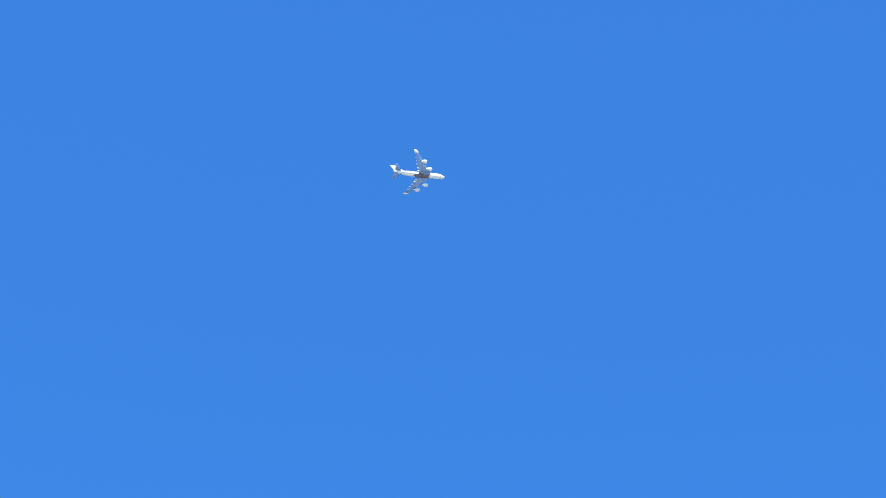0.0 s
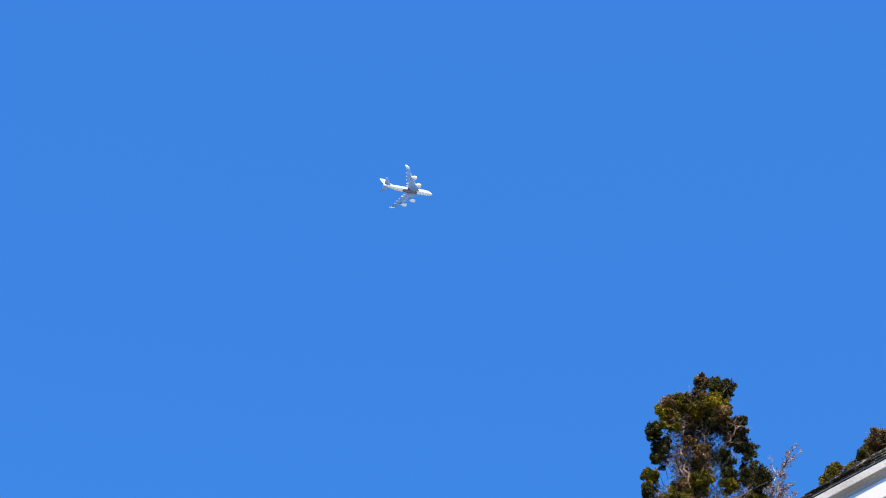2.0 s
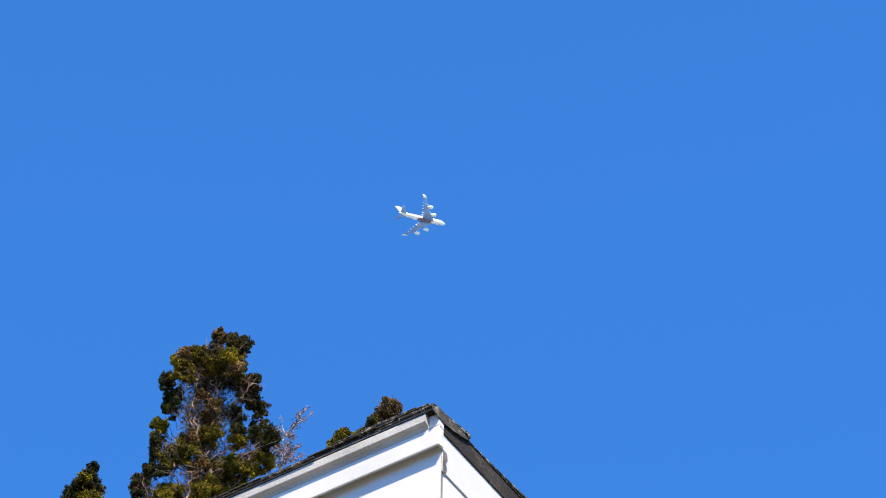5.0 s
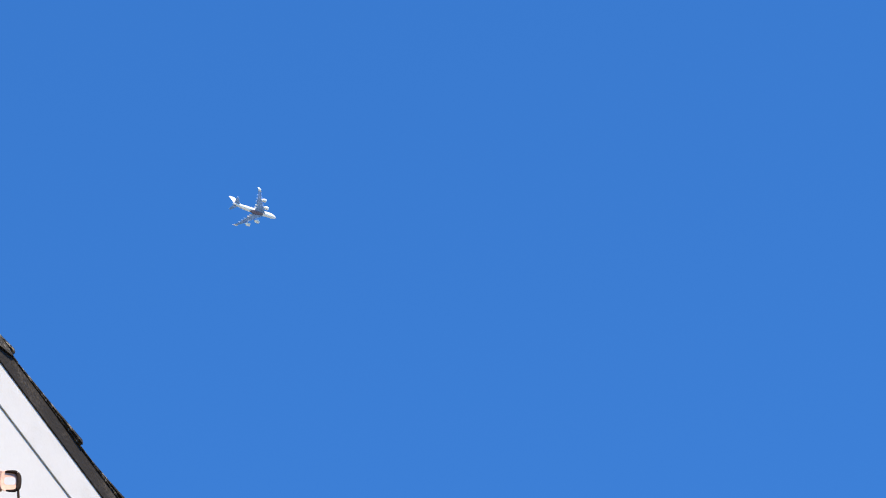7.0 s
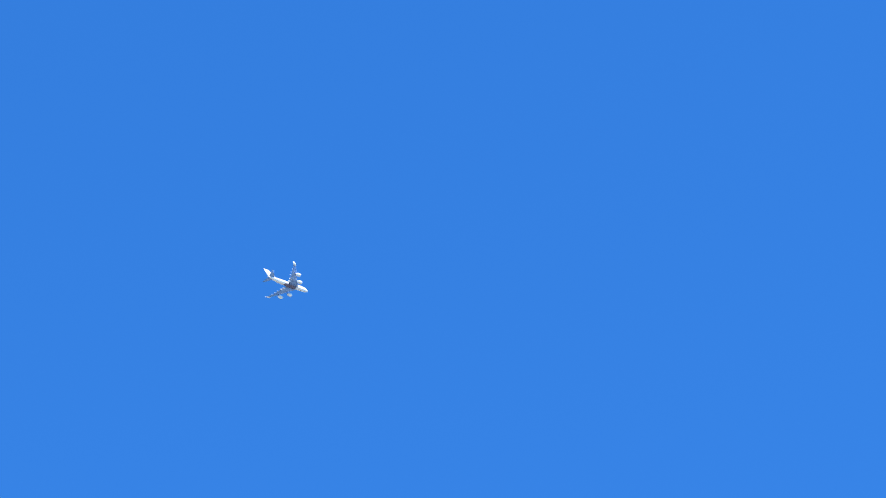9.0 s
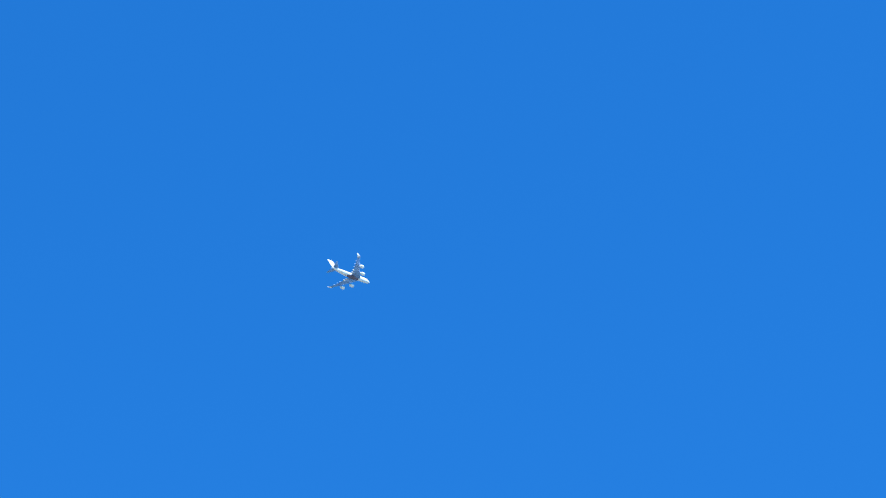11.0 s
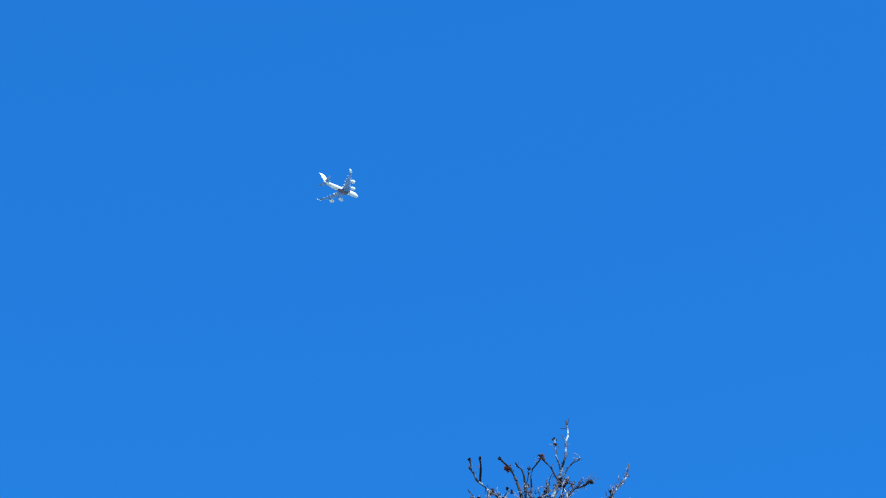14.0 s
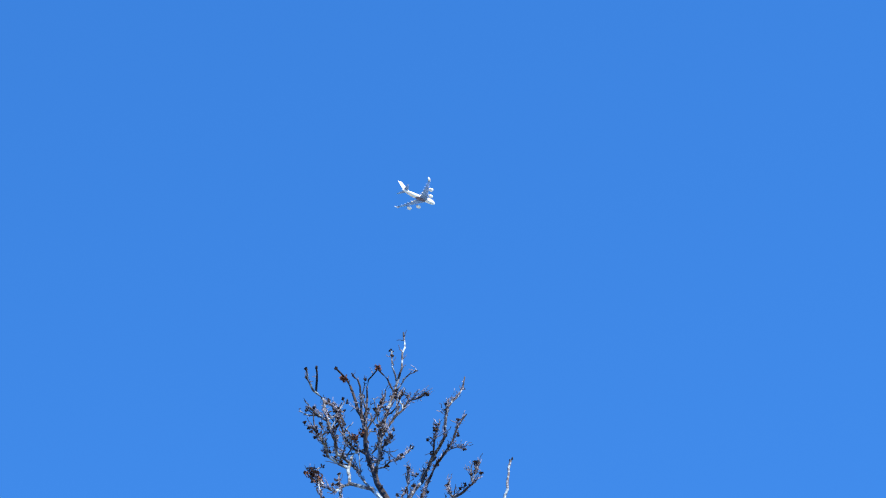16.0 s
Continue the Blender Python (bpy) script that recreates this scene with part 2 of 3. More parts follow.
        for r, out, up in ((r0, 0.006, 0.002), (r0 * 0.5 + r1 * 0.5, 0.013, 0.007), (r1 - 0.012, 0.022, 0.014), (r1, 0.019, 0.011)):
            z = Z_EAVE + 0.0235
            rings.append([at(-oR - out, r, z), at(0.1, r, z), at(0.1, r, z + up), at(-oR - out, r, z + up)])
        loft(bm, rings)
        part("shingle", fix(bm), M_SHINGLE, roof)
    # built-up courses at the corner of the left eave, each shorter than the one under it
    z = Z_EAVE + 0.0235
    for start, length in ((0.0, 1.9), (0.01, 0.56), (0.035, 0.45), (0.07, 0.34)):
        l = start - oR + 0.008
        while l < length:
            w = min(rng.uniform(0.07, 0.16), length - l + 0.01)
            front = -oL - rng.uniform(-0.006, 0.006) + 0.3 * (z - Z_EAVE - 0.0235)
            made_block("shingle", M_SHINGLE, roof, l, l + w - 0.002, front, 0.12, z + rng.uniform(-0.001, 0.001), z + rng.uniform(0.005, 0.0075), bevel=0.0015)
            l += w
        z += 0.0065
    # grey patch painted for the shaded notch under the end of the left frieze
    bm = bmesh.new()
    edge = ((0.002, 0.004), (0.028, 0.000), (0.034, -0.030), (0.022, -0.052), (0.030, -0.078), (0.024, -0.100), (0.002, -0.108))
    loft(bm, [[at(-0.0085 + d, r, Z_F + z) for r, z in edge] for d in (0, 0.003)])
    part("notch_shade_patch", fix(bm), M_NOTCH_SHADE, h, "grey patch standing for the shaded notch")
    return h


def hip(oL, oR):
    """Low hip roof with a shallow pitch over the whole plan."""
    bm = bmesh.new()
    z0, z1 = Z_EAVE + 0.001, Z_EAVE + 0.009
    a = [bm.verts.new(at(l, r, z0)) for l, r in ((-oR, -oL), (LEN_L + oR, -oL), (LEN_L + oR, LEN_R + oL), (-oR, LEN_R + oL))]
    b = [bm.verts.new(v.co + Vector((0, 0, z1 - z0))) for v in a]
    ridge = [bm.verts.new(at(l, LEN_R / 2, z1 + 1.2)) for l in (LEN_R / 2, LEN_L - LEN_R / 2)]
    bm.faces.new(a)
    for i in range(4):
        bm.faces.new((a[i], a[(i + 1) % 4], b[(i + 1) % 4], b[i]))
    bm.faces.new((b[0], b[1], ridge[1], ridge[0]))
    bm.faces.new((b[1], b[2], ridge[1]))
    bm.faces.new((b[2], b[3], ridge[0], ridge[1]))
    bm.faces.new((b[3], b[0], ridge[0]))
    return bm


house()


# ---- aircraft: four engines, swept wings; x forward, y to its left, z up ----
def foil(x_lead, chord, y, z, thick, n=8):
    """One wing section as a ring, leading edge at x_lead."""
    ring = []
    for i in range(2 * n):
        a = 2 * math.pi * i / (2 * n)
        u = (1 - math.cos(a)) / 2
        t = math.sin(a) * thick * (1 - 0.75 * u) * 1.3
        ring.append(Vector((x_lead - chord * u, y, z + t)))
    return ring


def aircraft():
    p = tagged(new("airliner"), "white four-engined wide-body airliner with haze-tinted grey wings in flight", "airplane")
    # fuselage: stations of (x from the nose, half width, bottom, top)
    st = [(0, 0.15, -0.9, -0.5), (-1, 1.1, -1.8, 0.6), (-3, 2.1, -2.6, 2.4), (-6, 2.9, -3.1, 4.0), (-10, 3.2, -3.3, 4.6), (-18, 3.25, -3.3, 4.5),
          (-24, 3.25, -3.3, 3.6), (-28, 3.25, -3.3, 3.25), (-45, 3.25, -3.3, 3.2), (-52, 3.0, -2.6, 3.2), (-58, 2.3, -1.2, 3.1), (-64, 1.3, 0.6, 2.9), (-68.5, 0.35, 1.8, 2.6)]
    bm = bmesh.new()
    loft(bm, [[Vector((x, w * math.sin(2 * math.pi * k / 24), (b + t) / 2 + (t - b) / 2 * math.cos(2 * math.pi * k / 24))) for k in range(24)] for x, w, b, t in st])
    body = part("fuselage", fix(bm), M_WHITE, p, smooth=True)
    # belly fairing under the wing box, its shade painted as a dark colour
    bm = bmesh.new()
    loft(bm, [[Vector((x, w * math.sin(2 * math.pi * k / 20), -2.75 + h * math.cos(2 * math.pi * k / 20))) for k in range(20)] for x, w, h in ((-21, 0.5, 0.3), (-23, 2.0, 0.8), (-28, 2.75, 1.05), (-37, 2.75, 1.05), (-41, 2.0, 0.8), (-44, 0.5, 0.3))])
    part("belly_fairing", fix(bm), M_DARK, p, "wing box fairing with its shade as dark colour", True)
    # cockpit glazing
    bm = bmesh.new()
    loft(bm, [[Vector((x, w * math.sin(a), z + 0.55 * math.cos(a))) for a in (0.9, 1.2, 1.57, 1.9)] for x, w, z in ((-3.4, 2.35, 2.3), (-5.0, 2.75, 2.7))], False, False)
    part("cockpit_window", fix(bm), M_GLASS, body)
    for s in (-1, 1):
        bm = bmesh.new()
        loft(bm, [foil(-19.5, 16.5, 2.4 * s, -2.2, 1.0), foil(-27.5, 11.5, 11.7 * s, -0.9, 0.6), foil(-34.5, 7.5, 20.8 * s, 0.6, 0.38), foil(-41.4, 4.7, 29.4 * s, 2.5, 0.21)])
        wing = part("wing", fix(bm), M_HAZE_GREY, p, "swept wing, grey with sky haze put into it", True)
        bm = bmesh.new()
        loft(bm, [foil(-40.9, 5.7, 29.42 * s, 2.5, 0.5), foil(-42.2, 5.0, 31.0 * s, 2.7, 0.6), foil(-43.4, 4.4, 31.9 * s, 3.6, 0.5), foil(-45.3, 2.6, 32.5 * s, 5.5, 0.15)])
        part("winglet", fix(bm), M_WHITE, wing, "white winglet", True)
        # flap track fairings along the trailing edge
        for y, x, ln in ((6.5, -37.2, 4.4), (10, -38.0, 4.6), (15, -40.5, 4.2), (19, -42.0, 3.8), (23.5, -43.6, 3.2)):
            zc = -1.9 + 0.155 * (y - 2.4)
            bm = bmesh.new()
            loft(bm, [[Vector((x + ln * (0.5 - u), y * s + r * math.sin(2 * math.pi * k / 10), zc - 0.5 + 1.15 * r * math.cos(2 * math.pi * k / 10))) for k in range(10)] for u, r in ((0, 0.1), (0.2, 0.6), (0.55, 0.8), (0.85, 0.5), (1, 0.08))])
            part("flap_fairing", fix(bm), M_WHITE if y < 12 else M_HAZE_GREY, wing, "white flap track fairing" if y < 12 else "flap track fairing, grey with sky haze put into it", True)
        for ye, xe, ze in ((11.7, -21.5, -4.3), (20.8, -30.0, -2.7)):
            bm = bmesh.new()
            loft(bm, [[Vector((xe - u, ye * s + r * math.sin(2 * math.pi * k / 18), ze + r * math.cos(2 * math.pi * k / 18))) for k in range(18)]
                      for u, r in ((0.9, 1.55), (0.1, 1.75), (0, 1.88), (0.4, 2.15), (1.8, 2.4), (3.8, 2.3), (5.6, 1.75), (5.65, 1.3), (6.8, 0.85), (7.5, 0.2))], True, True)
            eng = part("engine", fix(bm), M_WHITE, p, "white engine nacelle", True)
            bm = bmesh.new()
            loft(bm, [[Vector((xe - u, ye * s + r * math.sin(2 * math.pi * k / 18), ze + r * math.cos(2 * math.pi * k / 18))) for k in range(18)] for u, r in ((0.85, 0.05), (0.75, 1.53))])
            part("fan", fix(bm), M_DARK, eng)
            bm = bmesh.new()
            loft(bm, [[Vector((xe - u, ye * s + w * g, ze + z)) for w, g in ((0.16, -1), (0.16, 1))] + [Vector((xe - u - d, ye * s + 0.16 * g, ze + zt)) for g, d in ((1, 2.4), (-1, 2.4))]
                      for u, z, zt in ((1.5, 1.5, 2.3), (6.5, 0.9, 2.9))])
            part("pylon", fix(bm), M_HAZE_GREY, eng, "engine pylon, grey with sky haze put into it")
        bm = bmesh.new()
        loft(bm, [foil(-57.5, 9.5, 1.4 * s, 1.7, 0.45), foil(-65.3, 3.0, 11.0 * s, 3.0, 0.15)])
        part("stabilizer", fix(bm), M_HAZE_GREY, p, "horizontal stabilizer, grey with sky haze put into it", True)
    bm = bmesh.new()
    loft(bm, [[Vector((v.x, v.z, z)) for v in foil(x, c, 0, 0, th)] for x, c, z, th in ((-51.0, 15.5, 2.6, 0.55), (-55.2, 12.4, 7.5, 0.5), (-60.6, 9.2, 17.0, 0.35))])
    part("tail_fin", fix(bm), M_WHITE, p, "white tail fin", True)
    p.scale = (0.976,) * 3
    return p


plane = aircraft()


# ---- trees ----
def tube(bm, pts, radii, sides=6):
    """A tapered limb through the points."""
    rings = []
    for i, q in enumerate(pts):
        d = (pts[min(i + 1, len(pts) - 1)] - pts[max(i - 1, 0)]).normalized()
        a = d.orthogonal().normalized()
        b = d.cross(a)
        rings.append([q + radii[i] * (a * math.cos(2 * math.pi * k / sides) + b * math.sin(2 * math.pi * k / sides)) for k in range(sides)])
    loft(bm, rings)


def limb(bm, rng, a, b, r0, r1, wob=0.06, n=5, sides=5):
    d = b - a
    pts = [a + d * (i / n) + (Vector((rng.gauss(0, 1), rng.gauss(0, 1), rng.gauss(0, 0.6))) * wob * d.length if 0 < i < n else Vector()) for i in range(n + 1)]
    tube(bm, pts, [r0 + (r1 - r0) * i / n for i in range(n + 1)], sides)
    return pts


class Needles:
    """Collects many small foliage sprays into one mesh."""

    def __init__(self):
        self.v, self.f = [], []

    def spray(self, rng, c, size, lift, fat=0.24):
        d = Vector((rng.gauss(0, 1), rng.gauss(0, 1), rng.gauss(0, 1) + lift)).normalized()
        a = d.orthogonal().normalized()
        a.rotate(Matrix.Rotation(rng.uniform(0, 6.3), 3, d))
        b = d.cross(a)
        k, w = len(self.v), size * fat
        self.v += [c - d * size * 0.5, c + a * w, c + (b - 0.5 * a) * w, c - (b + 0.5 * a) * w, c + d * size * 0.6]
        self.f += [(k, k + 2, k + 1), (k, k + 3, k + 2), (k, k + 1, k + 3), (k + 4, k + 1, k + 2), (k + 4, k + 2, k + 3), (k + 4, k + 3, k + 1)]

    def clump(self, rng, c, r, count, size, lift=0.6):
        """An uneven tuft: sprays gathered on a few smaller knots."""
        ball = lambda k: Vector((rng.gauss(0, 1), rng.gauss(0, 1), rng.gauss(0, 1))).normalized() * k * rng.random() ** 0.5
        cloud = lambda k: Vector((rng.gauss(0, k), rng.gauss(0, k), rng.gauss(0, k)))
        knots = [c + ball(r * 0.95) for _ in range(14)]
        for _ in range(count):
            self.spray(rng, rng.choice(knots) + cloud(r * 0.19), size * rng.uniform(0.55, 1.3), lift)

    def part(self, name, mat, parent, label=""):
        me = bpy.data.meshes.new(name)
        me.from_pydata([tuple(q) for q in self.v], [], self.f)
        me.materials.append(mat)
        ob = new(name, me)
        ob.parent = parent
        if label:
            tagged(ob, label)
        return ob


class Easel:
    """A tree's own upright plane: u to the right and v downwards from its top, in steps of one size."""

    def __init__(self, top, az, step, slope, lean=0.0):
        self.top, self.step, self.rise = Vector(top), step, 1 / math.cos(radians(slope))
        self.right = Vector((math.cos(radians(az)), -math.sin(radians(az)), 0))
        self.deep = Vector((math.sin(radians(az)), math.cos(radians(az)), math.tan(radians(slope))))
        self.c, self.s = math.cos(radians(lean)), math.sin(radians(lean))

    def __call__(self, u, v, deep=0.0):
        u, v = u * self.c - v * self.s, v * self.c + u * self.s
        return self.top + self.right * (u * self.step) + self.deep * deep - Vector((0, 0, v * self.step * self.rise))


def stuff(ob):
    return tagged(ob, kind="stuff")


def conifer(e, foot, olive, green, brown, limbs, seed, label, trunk_top, below=26, under=330):
    """olive, green and brown: tufts as across, down, radius; limbs: bare boughs from foot to tip."""
    rng = random.Random(seed)
    t = tagged(new("conifer"), label, "tree", "evergreens behind the house")
    bm = bmesh.new()
    axis = [e(*trunk_top), e(trunk_top[0] + 4, under), Vector((*(e(trunk_top[0] + 10, 0).xy), e.top.z * 0.45)), Vector((*foot, -0.05))]
    tube(bm, axis, [0.004, 0.03, 0.2, 0.38], 9)
    part("trunk", bm, M_BARK, t)
    wood, rest = bmesh.new(), Needles()
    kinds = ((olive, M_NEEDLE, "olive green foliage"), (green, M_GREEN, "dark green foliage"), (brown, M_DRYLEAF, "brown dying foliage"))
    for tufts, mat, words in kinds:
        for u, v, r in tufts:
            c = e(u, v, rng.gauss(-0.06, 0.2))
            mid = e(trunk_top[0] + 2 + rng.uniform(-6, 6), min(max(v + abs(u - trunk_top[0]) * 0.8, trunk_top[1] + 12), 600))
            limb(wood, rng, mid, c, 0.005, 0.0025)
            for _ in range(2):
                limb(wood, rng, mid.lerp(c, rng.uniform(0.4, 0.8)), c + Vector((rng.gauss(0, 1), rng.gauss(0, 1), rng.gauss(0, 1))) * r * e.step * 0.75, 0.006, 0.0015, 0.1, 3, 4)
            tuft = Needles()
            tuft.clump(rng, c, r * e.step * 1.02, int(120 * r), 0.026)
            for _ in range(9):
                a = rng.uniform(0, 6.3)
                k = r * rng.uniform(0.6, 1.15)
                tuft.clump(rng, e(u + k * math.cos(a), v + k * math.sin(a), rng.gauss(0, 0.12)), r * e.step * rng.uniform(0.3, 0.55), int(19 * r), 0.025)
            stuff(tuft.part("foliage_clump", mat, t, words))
            rest.clump(rng, e(u + rng.gauss(0, 9), v + rng.uniform(4, 20), 0.25), r * e.step * 0.95, int(26 * r), 0.022)
    for u0, v0, u1, v1 in limbs:
        bm = bmesh.new()
        way = limb(bm, rng, e(u0, v0, -0.12), e(u1, v1, -0.2), 0.015, 0.006, 0.05, 6, 6)
        part("limb", bm, M_TAN, t, "bare tan limb")
        for q in way[1:]:
            for _ in range(3):
                limb(wood, rng, q, q + Vector((rng.gauss(0, 1), rng.gauss(0, 1), rng.gauss(0.7, 0.8))) * 17 * e.step, 0.005, 0.0015, 0.08, 4, 4)
        for q in way[1:6:2]:
            rest.clump(rng, q + e.deep * 0.15, 22 * e.step, 330, 0.020)
    # tangle of dead mauve twigs round the trunk
    tangle = bmesh.new()
    depth = max(under - trunk_top[1] - 60, 0) if under > 200 else 0
    for _ in range(int(2.6 * depth)):
        k = rng.random()
        u, v = trunk_top[0] + 4 + rng.gauss(0, 18 + 16 * k), trunk_top[1] + 55 + depth * k
        limb(tangle, rng, e(u, v, rng.gauss(0.3, 0.15)), e(u + rng.gauss(0, 9), v - rng.uniform(6, 22), rng.gauss(0.3, 0.15)), 0.0042, 0.0016, 0.09, 4, 4)
        if rng.random() < 0.12:
            rest.clump(rng, e(u + rng.gauss(0, 10), v, 0.2), 14 * e.step, 150, 0.02)
    if depth:
        stuff(part("twig_tangle", tangle, M_TWIG, t, "tangle of dead mauve twigs"))
    else:
        tangle.free()
    stuff(rest.part("inner_foliage", M_DRYLEAF, t, "sparse brown inner foliage"))
    # the crown goes on below, wider
    lower = Needles()
    for i in range(below):
        v = under + 20 + 26 * i + rng.uniform(-10, 10)
        w = 130 + 4.5 * i
        for _ in range(4):
            u, deep = trunk_top[0] + rng.uniform(-w, w), rng.gauss(0, 0.4)
            c = e(u, v, deep)
            if c.z < 2.5:
                continue
            limb(wood, rng, e(trunk_top[0] + 6, min(v + 60, 900)), c, 0.03, 0.008)
            lower.clump(rng, c, 30 * e.step, 160, 0.06)
    stuff(part("branchwork", wood, M_INNER, t, "grey brown bare inner branches"))
    stuff(lower.part("crown", M_NEEDLE, t, "olive green lower crown"))
    return t


TOP = Easel((-2.535, 31.415, 32.295), -4.65, 44 / 6600, 44.2, -5.4)
gold = [(-36, 40, 14), (-62, 71, 18), (-36, 63, 14), (-8, 56, 18), (19, 49, 17), (-72, 54, 11), (30, 64, 15), (-103, 165, 14), (-88, 212, 17), (-62, 206, 20), (-32, 195, 17),
        (-19, 176, 16), (28, 191, 14), (66, 225, 20), (49, 238, 14), (15, 230, 17), (-2, 247, 20), (-11, 268, 20), (24, 255, 19), (-36, 268, 17), (-105, 285, 21), (-84, 281, 18), (-118, 302, 16), (-79, 303, 17)]
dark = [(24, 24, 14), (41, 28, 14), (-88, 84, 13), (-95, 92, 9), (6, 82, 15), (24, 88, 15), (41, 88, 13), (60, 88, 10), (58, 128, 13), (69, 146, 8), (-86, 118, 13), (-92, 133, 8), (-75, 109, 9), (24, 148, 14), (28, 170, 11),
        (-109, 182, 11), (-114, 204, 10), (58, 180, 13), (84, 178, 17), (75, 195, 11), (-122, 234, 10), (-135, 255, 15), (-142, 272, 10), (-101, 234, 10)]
rust = [(0, 11, 12), (-10, 36, 14), (-60, 38, 11), (-19, 75, 13), (32, 66, 14), (54, 103, 13), (45, 112, 14), (-13, 131, 13), (-49, 182, 11), (-30, 110, 10), (-20, 150, 12), (-45, 235, 11), (-30, 225, 11)]
boughs = [(-38, 190, -48, 120), (-15, 180, -5, 105), (24, 126, 56, 94), (-44, 180, -52, 150), (-34, 240, -20, 205), (-60, 290, -50, 240), (-120, 300, -128, 262), (-42, 98, -35, 75), (45, 240, 45, 205), (-80, 230, -95, 195)]
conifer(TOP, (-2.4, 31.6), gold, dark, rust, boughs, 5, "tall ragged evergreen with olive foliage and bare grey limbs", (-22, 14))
BEHIND = Easel((-0.580, 33.800, 33.525), -0.94, 46.5 / 6600, 43.4, -2.0)
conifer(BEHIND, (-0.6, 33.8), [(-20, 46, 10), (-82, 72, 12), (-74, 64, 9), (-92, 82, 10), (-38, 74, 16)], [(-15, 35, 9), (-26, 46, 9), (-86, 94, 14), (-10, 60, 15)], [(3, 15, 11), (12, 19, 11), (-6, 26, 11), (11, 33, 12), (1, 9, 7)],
        [(-5, 60, 4, 20)], 8, "brownish evergreen treetop rising behind the roof", (0, 10), 18, 120)
BESIDE = Easel((-3.970, 32.450, 31.100), -6.92, 44 / 6600, 42.0, -5.7)
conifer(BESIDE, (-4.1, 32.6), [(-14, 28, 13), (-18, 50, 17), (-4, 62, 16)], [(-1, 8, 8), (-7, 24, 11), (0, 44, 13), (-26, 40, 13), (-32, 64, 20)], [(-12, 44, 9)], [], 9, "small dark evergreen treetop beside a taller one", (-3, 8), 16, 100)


def broom(e, foot, seed):
    """A leafless tree of fine mauve twigs, with one plume above the rest."""
    rng = random.Random(seed)
    t = tagged(new("bare_tree"), "leafless tree with a plume of fine mauve twigs", "tree")
    bm = bmesh.new()
    tube(bm, [e(-48, 95), e(-52, 330), Vector((*foot, -0.05))], [0.02, 0.06, 0.2], 8)
    part("trunk", bm, M_BARK, t)
    twigs, buds = bmesh.new(), Needles()
    # foot and tip of each bough, and how bushy it is
    for u0, v0, u1, v1, bushy in ((-45, 55, -4, 2, 9), (-43, 50, -12, 8, 8), (-40, 46, 4, 6, 3), (-50, 80, -46, 18, 3), (-52, 90, -64, 58, 8), (-50, 90, -52, 42, 9), (-48, 90, -36, 45, 9), (-46, 92, -27, 52, 9),
                                  (-44, 94, -18, 66, 8), (-52, 95, -72, 72, 7), (-44, 98, -14, 82, 7), (-56, 100, -66, 84, 7), (-40, 95, -30, 70, 8), (-50, 100, -50, 66, 8)):
        bm = bmesh.new()
        way = limb(bm, rng, e(u0, v0, rng.gauss(0, 0.1)), e(u1, v1, rng.gauss(0, 0.15)), 0.009, 0.004, 0.05, 7, 5)
        part("limb", bm, M_PALEBARK if rng.random() < 0.4 else M_TWIG, t)
        d = (way[-1] - way[0]).normalized()
        for q in way[1:]:
            for _ in range(bushy):
                end = q + (d + Vector((rng.gauss(0, 0.6), rng.gauss(0, 0.6), rng.gauss(0.2, 0.6)))).normalized() * e.step * rng.uniform(4, 12)
                limb(twigs, rng, q, end, 0.0045, 0.002, 0.08, 3, 4)
                if rng.random() < 0.75:
                    buds.spray(rng, end, 0.026, 0.4, 0.35)
    stuff(part("twigwork", twigs, M_TWIG, t, "mauve grey fine twigs"))
    stuff(buds.part("buds", M_BUD, t, "pinkish brown buds"))


broom(Easel((-1.520, 33.180, 32.700), -2.58, 45.5 / 6600, 43.1, -3.1), (-1.9, 33.3), 4)


